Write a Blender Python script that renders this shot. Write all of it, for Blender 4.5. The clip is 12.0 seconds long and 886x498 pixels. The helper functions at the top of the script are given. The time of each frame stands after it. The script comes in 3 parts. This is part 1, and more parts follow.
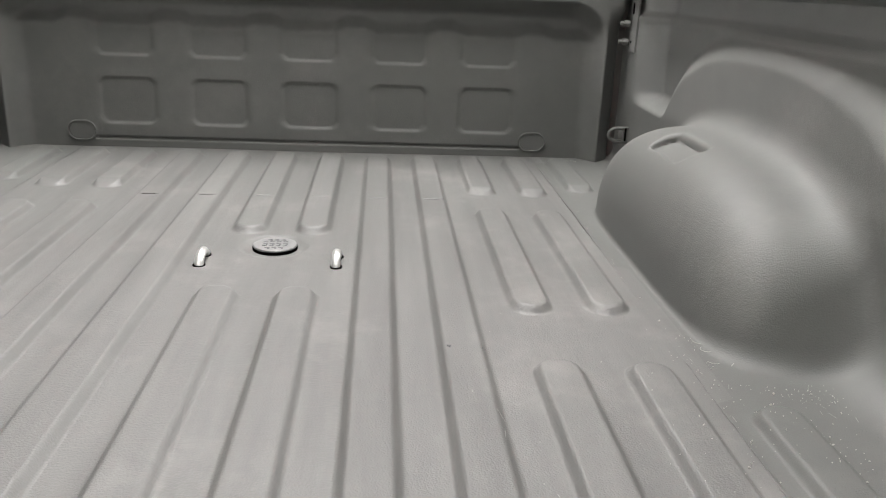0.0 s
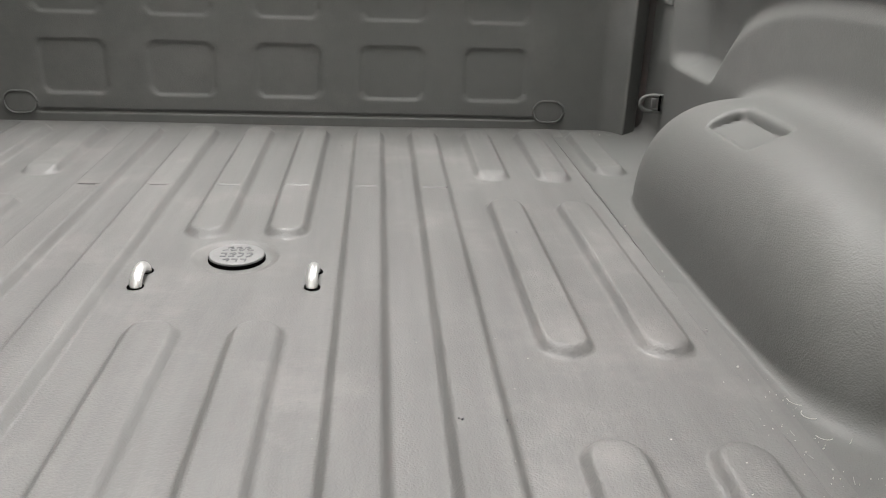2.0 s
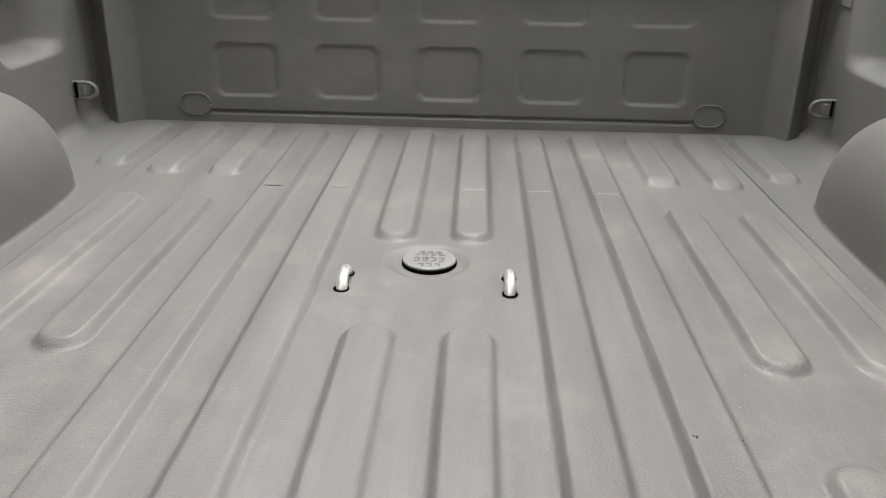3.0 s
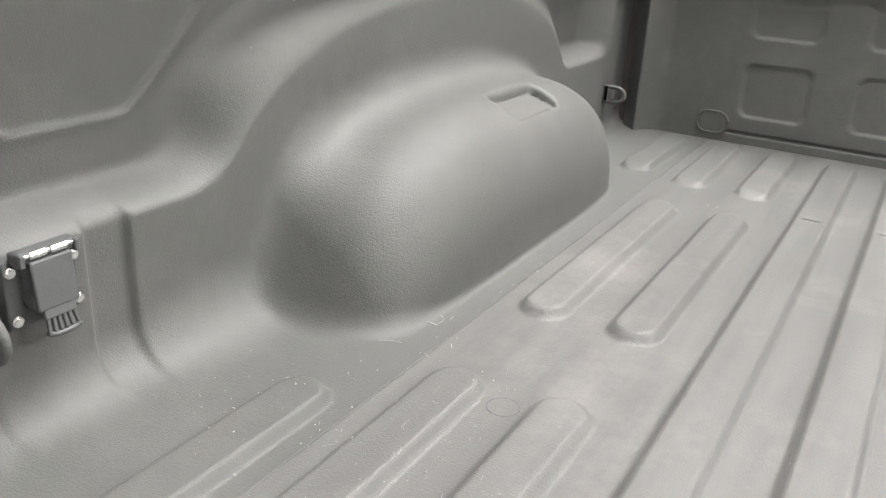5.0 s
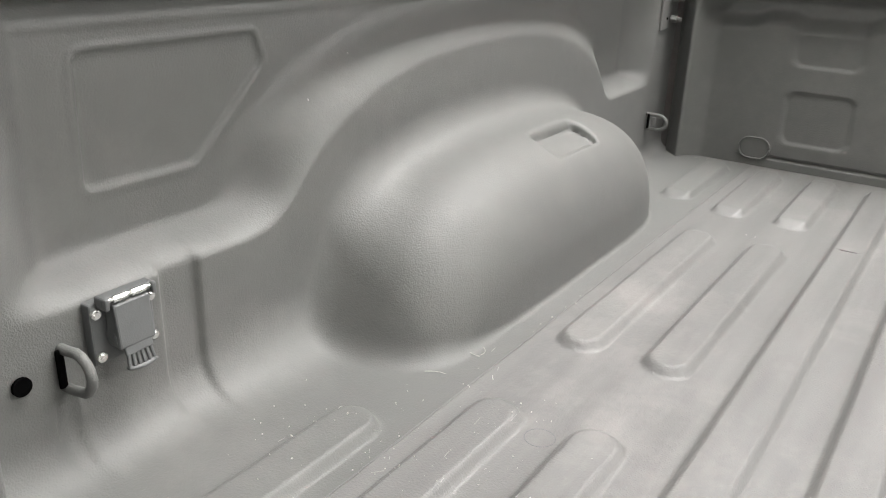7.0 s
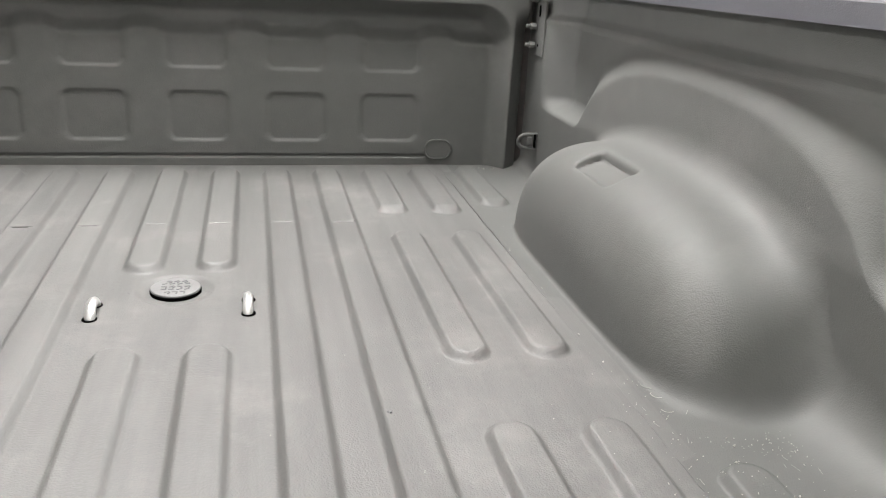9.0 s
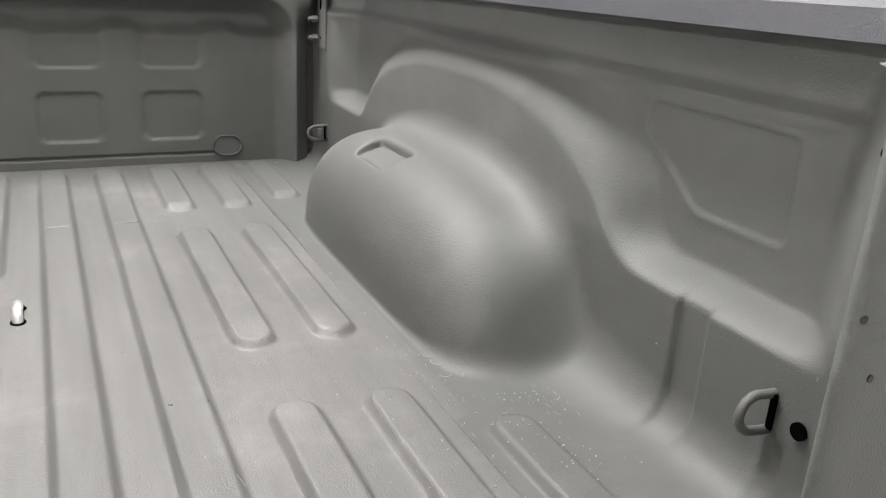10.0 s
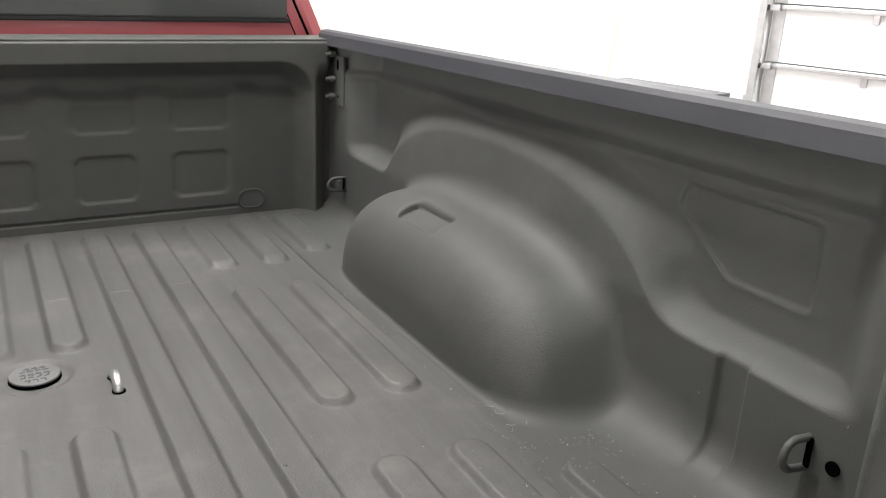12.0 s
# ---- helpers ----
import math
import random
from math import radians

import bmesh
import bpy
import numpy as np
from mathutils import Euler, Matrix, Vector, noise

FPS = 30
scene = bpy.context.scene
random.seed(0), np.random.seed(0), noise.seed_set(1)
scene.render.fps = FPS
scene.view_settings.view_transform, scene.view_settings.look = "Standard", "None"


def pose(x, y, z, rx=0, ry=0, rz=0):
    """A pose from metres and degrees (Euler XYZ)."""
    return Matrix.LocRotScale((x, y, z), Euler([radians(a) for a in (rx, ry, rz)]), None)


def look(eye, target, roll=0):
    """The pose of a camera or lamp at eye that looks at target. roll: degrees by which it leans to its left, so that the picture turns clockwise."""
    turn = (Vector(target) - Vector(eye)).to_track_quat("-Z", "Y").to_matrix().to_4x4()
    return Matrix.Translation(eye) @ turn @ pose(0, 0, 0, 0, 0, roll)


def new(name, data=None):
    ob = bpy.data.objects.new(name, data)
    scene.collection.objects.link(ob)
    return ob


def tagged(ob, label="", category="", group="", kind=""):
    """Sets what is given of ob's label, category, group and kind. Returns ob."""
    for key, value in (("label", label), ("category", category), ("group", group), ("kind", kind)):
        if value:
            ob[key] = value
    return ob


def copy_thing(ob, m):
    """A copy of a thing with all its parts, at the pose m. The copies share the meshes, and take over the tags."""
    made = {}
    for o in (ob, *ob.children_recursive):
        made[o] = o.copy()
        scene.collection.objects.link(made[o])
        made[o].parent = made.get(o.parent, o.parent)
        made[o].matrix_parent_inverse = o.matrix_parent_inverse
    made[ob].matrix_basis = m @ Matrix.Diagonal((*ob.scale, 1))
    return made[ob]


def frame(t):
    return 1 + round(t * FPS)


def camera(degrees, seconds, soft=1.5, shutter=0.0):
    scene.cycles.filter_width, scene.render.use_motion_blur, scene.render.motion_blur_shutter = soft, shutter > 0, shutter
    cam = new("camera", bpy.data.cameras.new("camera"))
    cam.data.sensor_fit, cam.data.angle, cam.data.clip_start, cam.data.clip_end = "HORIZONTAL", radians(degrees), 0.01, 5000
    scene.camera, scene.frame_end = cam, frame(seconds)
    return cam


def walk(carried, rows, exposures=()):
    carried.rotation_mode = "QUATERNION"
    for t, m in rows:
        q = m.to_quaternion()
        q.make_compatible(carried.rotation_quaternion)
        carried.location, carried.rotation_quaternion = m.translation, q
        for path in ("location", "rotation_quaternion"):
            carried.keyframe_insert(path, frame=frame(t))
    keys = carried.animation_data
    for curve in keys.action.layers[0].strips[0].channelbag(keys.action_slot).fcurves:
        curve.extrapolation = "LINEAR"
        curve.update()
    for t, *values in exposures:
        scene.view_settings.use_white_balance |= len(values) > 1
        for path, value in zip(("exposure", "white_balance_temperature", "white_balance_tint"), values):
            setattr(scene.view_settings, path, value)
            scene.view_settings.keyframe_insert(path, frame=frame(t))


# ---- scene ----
cam = camera(56.2, 12.0, 1.1)
PATH = [
    (0, (0.178, -0.144, 0.471), (0.333, 1.743, -0.174), 2.5),
    (0.5, (0.245, -0.03, 0.455), (0.41, 1.84, -0.234), 2.4),
    (1, (0.299, 0.083, 0.428), (0.458, 1.94, -0.297), 2.1),
    (1.5, (0.264, 0.138, 0.432), (0.421, 1.991, -0.305), 2.1),
    (2, (0.191, 0.165, 0.444), (0.35, 2.014, -0.301), 2.2),
    (2.5, (0.117, 0.17, 0.45), (0.231, 2.02, -0.301), 2.0),
    (3, (0.057, 0.163, 0.461), (-0.01, 2.01, -0.301), 1.0),
    (3.5, (-0.029, 0.14, 0.47), (-0.331, 1.959, -0.306), 0.9),
    (3.7, (-0.066, 0.128, 0.476), (-0.464, 1.925, -0.306), 1.2),
    (5.3, (-0.171, 0.104, 0.452), (-1.165, 1.667, -0.303), 2.9),
    (5.5, (-0.169, 0.105, 0.455), (-1.2, 1.644, -0.299), 2.6),
    (6, (-0.186, 0.095, 0.48), (-1.273, 1.597, -0.27), 1.9),
    (6.5, (-0.19, 0.072, 0.498), (-1.312, 1.546, -0.254), 1.3),
    (7, (-0.141, 0.067, 0.511), (-1.163, 1.616, -0.235), 1.9),
    (7.5, (-0.044, 0.048, 0.523), (-0.728, 1.779, -0.21), 2.2),
    (9.3, (0.157, -0.018, 0.52), (0.744, 1.769, -0.158), 3.3),
    (9.5, (0.174, -0.024, 0.515), (0.845, 1.737, -0.155), 3.2),
    (10, (0.171, -0.067, 0.518), (1.007, 1.624, -0.148), 3.5),
    (10.5, (0.107, -0.1, 0.497), (0.99, 1.57, -0.161), 3.5),
    (11, (0.075, -0.137, 0.517), (0.992, 1.519, -0.13), 3.3),
    (11.5, (0.051, -0.15, 0.624), (0.967, 1.505, -0.027), 2.8),
    (12, (-0.027, -0.097, 0.642), (0.91, 1.549, 0.0), 2.7),
]
EXPOSURES = [(0, -0.26), (0.5, -0.31), (2.5, -0.33), (3, -0.34), (3.7, -0.38), (5.3, -0.01), (7, 0.01), (7.7, 0.1), (9.3, -0.04), (11, 0.0), (11.3, -0.24), (11.5, -0.4), (11.8, -0.83), (12, -0.94)]
walk(cam, [(t, look(eye, target, roll)) for t, eye, target, roll in PATH], EXPOSURES)

# ---- world, lamps, exposure ----
world = bpy.data.worlds.new("world")
scene.world = world
world.use_nodes = True
world.node_tree.nodes["Background"].inputs[0].default_value = (0.9, 0.95, 1.0, 1)
world.node_tree.nodes["Background"].inputs[1].default_value = 0.3

TURN = radians(13.3)                      # the shop stands askew to the truck
SHOP = Matrix.Rotation(TURN, 4, "Z")
GROUND = -0.97
CEIL = 3.1


def area(name, place, size_x, size_y, watts, colour, target=None):
    data = bpy.data.lights.new(name, "AREA")
    data.shape, data.size, data.size_y, data.energy, data.color = "RECTANGLE", size_x, size_y, watts, colour
    ob = new(name, data)
    m = look(place, target if target else (place[0], place[1] + 0.001, place[2] - 1))
    ob.matrix_world = m
    return ob


# Added lamps, none in view; the far west one brightens the upper right wall.
LAMPS = [(-0.05, 1.9, 300), (2.7, 2.4, 45), (-13.8, 2.2, 5000), (2.6, -4.2, 95), (-2.6, -4.2, 95), (4.4, 6.5, 760), (5.0, 2.4, 420), (-0.5, 8.6, 380)]
for lx, ly, watts in LAMPS:
    area("unseen_shop_lamp", (lx, ly, CEIL - 0.14), 0.9, 2.6, watts, (1.0, 0.988, 0.976))

# ---- materials ----


def material(name, colour, rough=0.5, metal=0.0, spec=0.5):
    mat = bpy.data.materials.new(name)
    mat.use_nodes = True
    b = mat.node_tree.nodes["Principled BSDF"]
    b.inputs["Base Color"].default_value = (*colour, 1)
    b.inputs["Roughness"].default_value = rough
    b.inputs["Metallic"].default_value = metal
    b.inputs["Specular IOR Level"].default_value = spec
    return mat


def grain(mat, lo, hi, scale, bump=0.0, bump_scale=200.0, rough=None, speck=0.0, detail=6.0, distance=0.002, streak=0.0, coarse=0.0):
    """Colour that wanders between lo and hi at two scales, and a fine relief."""
    nt = mat.node_tree
    b = nt.nodes["Principled BSDF"]
    tc = nt.nodes.new("ShaderNodeTexCoord")
    n1 = nt.nodes.new("ShaderNodeTexNoise")
    n1.inputs["Scale"].default_value, n1.inputs["Detail"].default_value = scale, detail
    nt.links.new(tc.outputs["Object"], n1.inputs["Vector"])
    n2 = nt.nodes.new("ShaderNodeTexNoise")
    n2.inputs["Scale"].default_value, n2.inputs["Detail"].default_value = scale * 14, 4
    nt.links.new(tc.outputs["Object"], n2.inputs["Vector"])
    mix = nt.nodes.new("ShaderNodeMath")
    mix.operation = "MULTIPLY_ADD"
    mix.inputs[1].default_value = 0.3
    nt.links.new(n2.outputs["Fac"], mix.inputs[0])
    half = nt.nodes.new("ShaderNodeMath")
    half.operation = "MULTIPLY_ADD"
    half.inputs[1].default_value, half.inputs[2].default_value = 0.7, 0.0
    nt.links.new(n1.outputs["Fac"], half.inputs[0])
    nt.links.new(half.outputs[0], mix.inputs[2])
    ramp = nt.nodes.new("ShaderNodeValToRGB")
    ramp.color_ramp.elements[0].position, ramp.color_ramp.elements[1].position = 0.3, 0.7
    ramp.color_ramp.elements[0].color, ramp.color_ramp.elements[1].color = (*lo, 1), (*hi, 1)
    nt.links.new(mix.outputs[0], ramp.inputs["Fac"])
    colour = ramp.outputs["Color"]
    if speck:
        n3 = nt.nodes.new("ShaderNodeTexNoise")
        n3.inputs["Scale"].default_value, n3.inputs["Detail"].default_value = 3.2, 9
        n3.inputs["Roughness"].default_value = 0.72
        nt.links.new(tc.outputs["Object"], n3.inputs["Vector"])
        cut = nt.nodes.new("ShaderNodeMapRange")
        cut.inputs["From Min"].default_value, cut.inputs["From Max"].default_value = 0.52, 0.70
        cut.inputs["To Max"].default_value = speck
        nt.links.new(n3.outputs["Fac"], cut.inputs["Value"])
        dust = nt.nodes.new("ShaderNodeMixRGB")
        dust.inputs["Color2"].default_value = (0.24, 0.225, 0.215, 1)
        nt.links.new(cut.outputs["Result"], dust.inputs["Fac"])
        nt.links.new(colour, dust.inputs["Color1"])
        colour = dust.outputs["Color"]
    if streak:
        mp = nt.nodes.new("ShaderNodeMapping")
        mp.inputs["Scale"].default_value = (26, 2.2, 26)
        nt.links.new(tc.outputs["Object"], mp.inputs["Vector"])
        n5 = nt.nodes.new("ShaderNodeTexNoise")
        n5.inputs["Scale"].default_value, n5.inputs["Detail"].default_value = 1.0, 7
        n5.inputs["Roughness"].default_value = 0.65
        nt.links.new(mp.outputs["Vector"], n5.inputs["Vector"])
        r5 = nt.nodes.new("ShaderNodeMapRange")
        r5.inputs["From Min"].default_value, r5.inputs["From Max"].default_value = 0.3, 0.7
        r5.inputs["To Min"].default_value, r5.inputs["To Max"].default_value = 1 - streak, 1 + streak
        nt.links.new(n5.outputs["Fac"], r5.inputs["Value"])
        sm = nt.nodes.new("ShaderNodeMixRGB")
        sm.blend_type = "MULTIPLY"
        sm.inputs["Fac"].default_value = 1.0
        nt.links.new(colour, sm.inputs["Color1"])
        nt.links.new(r5.outputs["Result"], sm.inputs["Color2"])
        colour = sm.outputs["Color"]
    nt.links.new(colour, b.inputs["Base Color"])
    if rough:
        rr = nt.nodes.new("ShaderNodeMapRange")
        rr.inputs["To Min"].default_value, rr.inputs["To Max"].default_value = rough
        nt.links.new(mix.outputs[0], rr.inputs["Value"])
        nt.links.new(rr.outputs["Result"], b.inputs["Roughness"])
    if bump:
        n4 = nt.nodes.new("ShaderNodeTexNoise")
        n4.inputs["Scale"].default_value, n4.inputs["Detail"].default_value = bump_scale, 2
        nt.links.new(tc.outputs["Object"], n4.inputs["Vector"])
        bp = nt.nodes.new("ShaderNodeBump")
        bp.inputs["Strength"].default_value, bp.inputs["Distance"].default_value = bump, distance
        n6 = nt.nodes.new("ShaderNodeTexNoise")
        n6.inputs["Scale"].default_value, n6.inputs["Detail"].default_value = bump_scale * 0.42, 3
        nt.links.new(tc.outputs["Object"], n6.inputs["Vector"])
        add = nt.nodes.new("ShaderNodeMath")
        add.operation = "MULTIPLY_ADD"
        add.inputs[1].default_value = coarse
        nt.links.new(n6.outputs["Fac"], add.inputs[0])
        nt.links.new(n4.outputs["Fac"], add.inputs[2])
        nt.links.new(add.outputs[0], bp.inputs["Height"])
        nt.links.new(bp.outputs["Normal"], b.inputs["Normal"])
    return mat


LINER = grain(material("sprayed_bed_liner", (0.1, 0.1, 0.1), 0.5, 0, 0.36), (0.0845, 0.0855, 0.0808), (0.1065, 0.1078, 0.1022), 2.2,
              0.42, 540, (0.48, 0.62), speck=0.14, distance=0.0013, coarse=0.6)
FLOOR_LINER = grain(material("worn_floor_liner", (0.1, 0.1, 0.1), 0.5, 0, 0.5), (0.092, 0.0912, 0.0874), (0.116, 0.1147, 0.110), 2.6,
                    0.62, 420, (0.46, 0.62), speck=0.36, distance=0.0011, streak=0.17, coarse=0.4)
POST = grain(material("coarse_post_liner", (0.1, 0.1, 0.1), 0.5), (0.086, 0.089, 0.084), (0.108, 0.110, 0.105), 2.2, 0.45, 380, (0.54, 0.70), distance=0.002)
RAIL = grain(material("rail_plastic", (0.07, 0.07, 0.08), 0.45), (0.056, 0.056, 0.064), (0.071, 0.071, 0.080), 6, 0.2, 500, (0.50, 0.62))
RAIL.node_tree.nodes["Principled BSDF"].inputs["Specular IOR Level"].default_value = 0.4
# Pinker than the paint: pale reflections and haze are mixed into the base colour.
RED = grain(material("red_car_paint", (0.3, 0.03, 0.04), 0.25), (0.43, 0.100, 0.112), (0.47, 0.112, 0.125), 1.5, 0, 1, (0.18, 0.3))
RED.node_tree.nodes["Principled BSDF"].inputs["Coat Weight"].default_value = 0.6
GLASS = material("tinted_rear_glass", (0.07, 0.075, 0.072), 0.10)
BLACK = material("black_void", (0.002, 0.002, 0.002), 1.0, 0, 0.0)
RUBBER = grain(material("black_rubber", (0.02, 0.02, 0.02), 0.7), (0.016, 0.016, 0.016), (0.028, 0.028, 0.028), 20, 0.1, 300)
STEEL = material("bright_zinc_steel", (0.82, 0.82, 0.80), 0.22, 1.0)
CHROME = material("bright_zinc_chain", (0.80, 0.80, 0.78), 0.34, 0.85)
PLASTIC = grain(material("grey_plastic", (0.09, 0.09, 0.095), 0.45), (0.074, 0.077, 0.076), (0.088, 0.091, 0.090), 30, 0.1, 600)
CAPMAT = grain(material("cover_plastic", (0.16, 0.16, 0.16), 0.4), (0.15, 0.15, 0.148), (0.20, 0.20, 0.196), 25, 0.15, 500)
WHITE = grain(material("white_wall_paint", (0.8, 0.8, 0.8), 0.6), (0.78, 0.78, 0.77), (0.84, 0.84, 0.83), 0.7, 0.05, 60)
# For the unseen ceiling; its grey sets how much light comes back down.
CEILGREY = grain(material("unseen_ceiling_grey", (0.25, 0.25, 0.25), 0.6), (0.56, 0.56, 0.555), (0.62, 0.62, 0.61), 0.9, 0.1, 40)
DOORWHITE = grain(material("white_door_steel", (0.8, 0.8, 0.8), 0.4), (0.80, 0.80, 0.80), (0.85, 0.85, 0.85), 1.2, 0.05, 90)
GALV = grain(material("galvanised_steel", (0.5, 0.5, 0.5), 0.4, 0.8), (0.42, 0.42, 0.42), (0.56, 0.56, 0.57), 12, 0.05, 90)
CONCRETE = grain(material("shop_concrete", (0.3, 0.3, 0.3), 0.6), (0.24, 0.235, 0.225), (0.36, 0.35, 0.335), 0.6, 0.2, 40)
IVORY = grain(material("ivory_plug_plastic", (0.6, 0.55, 0.45), 0.5), (0.55, 0.50, 0.42), (0.66, 0.60, 0.52), 40)
CRUMB = material("white_crumbs", (0.42, 0.40, 0.37), 0.7)
SCUFF = material("pale_scuff", (0.27, 0.26, 0.25), 0.7)
RUST = grain(material("rusty_nick", (0.05, 0.04, 0.035), 0.8), (0.024, 0.022, 0.021), (0.044, 0.038, 0.035), 90)
ORANGE = material("orange_cord", (0.75, 0.48, 0.32), 0.6)
SLATE = grain(material("dark_bench_top", (0.07, 0.07, 0.075), 0.5), (0.05, 0.05, 0.055), (0.09, 0.09, 0.095), 5)

# ---- shape helpers ----


def mesh_object(name, verts, faces, mat, parent=None, label="", smooth=False):
    me = bpy.data.meshes.new(name)
    me.from_pydata(verts, [], faces)
    me.validate()
    me.materials.append(mat)
    if smooth:
        me.polygons.foreach_set("use_smooth", [True] * len(me.polygons))
    ob = new(name, me)
    ob.parent = parent
    if label:
        ob["label"] = label
    return ob


def part(name, bm, mat, parent=None, label="", smooth=False):
    me = bpy.data.meshes.new(name)
    bm.normal_update()
    bm.to_mesh(me)
    bm.free()
    me.materials.append(mat)
    if smooth:
        me.polygons.foreach_set("use_smooth", [True] * len(me.polygons))
    ob = new(name, me)
    ob.parent = parent
    if label:
        ob["label"] = label
    return ob


def box(size, place=(0, 0, 0), bevel=0.0, m=None, segs=2, bm=None):
    bm = bm or bmesh.new()
    geo = bmesh.ops.create_cube(bm, size=1.0)
    vs = geo["verts"]
    bmesh.ops.scale(bm, vec=size, verts=vs)
    if bevel:
        es = list({e for v in vs for e in v.link_edges})
        out = bmesh.ops.bevel(bm, geom=es, offset=bevel, segments=segs, affect="EDGES", profile=0.5)
        vs = list({v for f in out["faces"] for v in f.verts} | {v for v in vs if v.is_valid})
    if m is not None:
        bmesh.ops.transform(bm, matrix=m, verts=vs)
    bmesh.ops.translate(bm, vec=place, verts=vs)
    return bm


def cyl(radius, depth, m, segs=24, bevel=0.0, r2=None, bm=None):
    bm = bm or bmesh.new()
    geo = bmesh.ops.create_cone(bm, cap_ends=True, segments=segs, radius1=radius, radius2=radius if r2 is None else r2, depth=depth)
    vs = geo["verts"]
    if bevel:
        es = [e for e in {e for v in vs for e in v.link_edges} if len(e.link_faces) == 2 and
              any(len(f.verts) > 4 for f in e.link_faces)]
        out = bmesh.ops.bevel(bm, geom=es, offset=bevel, segments=2, affect="EDGES", profile=0.5)
        vs = list({v for f in out["faces"] for v in f.verts} | {v for v in vs if v.is_valid})
    bmesh.ops.transform(bm, matrix=m, verts=vs)
    return bm


def tube(points, radius, segs=12, closed=False, bm=None):
    """A round rod along a list of points."""
    bm = bm or bmesh.new()
    pts = [Vector(p) for p in points]
    rings = []
    up = None
    for i, p in enumerate(pts):
        a = pts[i - 1] if i else p
        b = pts[i + 1] if i < len(pts) - 1 else p
        d = (b - a).normalized()
        if up is None:
            up = d.orthogonal().normalized()
        up = (up - d * up.dot(d)).normalized()
        side = d.cross(up)
        rings.append([bm.verts.new(p + radius * (math.cos(2 * math.pi * k / segs) * up + math.sin(2 * math.pi * k / segs) * side))
                      for k in range(segs)])
    for r, s in zip(rings, rings[1:]):
        for k in range(segs):
            bm.faces.new((r[k], r[(k + 1) % segs], s[(k + 1) % segs], s[k]))
    bm.faces.new(rings[0][::-1])
    bm.faces.new(rings[-1])
    return bm


def extrude_profile(profile, along, bm=None):
    """A closed profile of (x, z), swept along a list of (y, dx, dz)."""
    bm = bm or bmesh.new()
    rings = [[bm.verts.new((x + dx, y, z + dz)) for x, z in profile] for y, dx, dz in along]
    n = len(profile)
    for r, s in zip(rings, rings[1:]):
        for k in range(n):
            bm.faces.new((r[k], r[(k + 1) % n], s[(k + 1) % n], s[k]))
    bm.faces.new(rings[0][::-1])
    bm.faces.new(rings[-1])
    bmesh.ops.recalc_face_normals(bm, faces=bm.faces)
    return bm


def sstep(a, b, v):
    t = np.clip((v - a) / (b - a), 0, 1)
    return t * t * (3 - 2 * t)


def smin(a, b, k):
    h = np.maximum(k - np.abs(a - b), 0) / k
    return np.minimum(a, b) - h * h * k / 4


def grid_mesh(name, us, vs, place, mat, parent, flip=False, label=""):
    """A smooth sheet over a grid; place(U, V) gives the arrays X, Y, Z."""
    U, V = np.meshgrid(us, vs, indexing="ij")
    P = np.stack([a.ravel() for a in place(U, V)], 1)
    n, m = len(us), len(vs)
    i = (np.arange(n - 1)[:, None] * m + np.arange(m - 1)[None, :]).ravel()
    F = np.stack([i, i + m, i + m + 1, i + 1], 1)
    if flip:
        F = F[:, ::-1]
    return mesh_object(name, P.tolist(), F.tolist(), mat, parent, label, True)


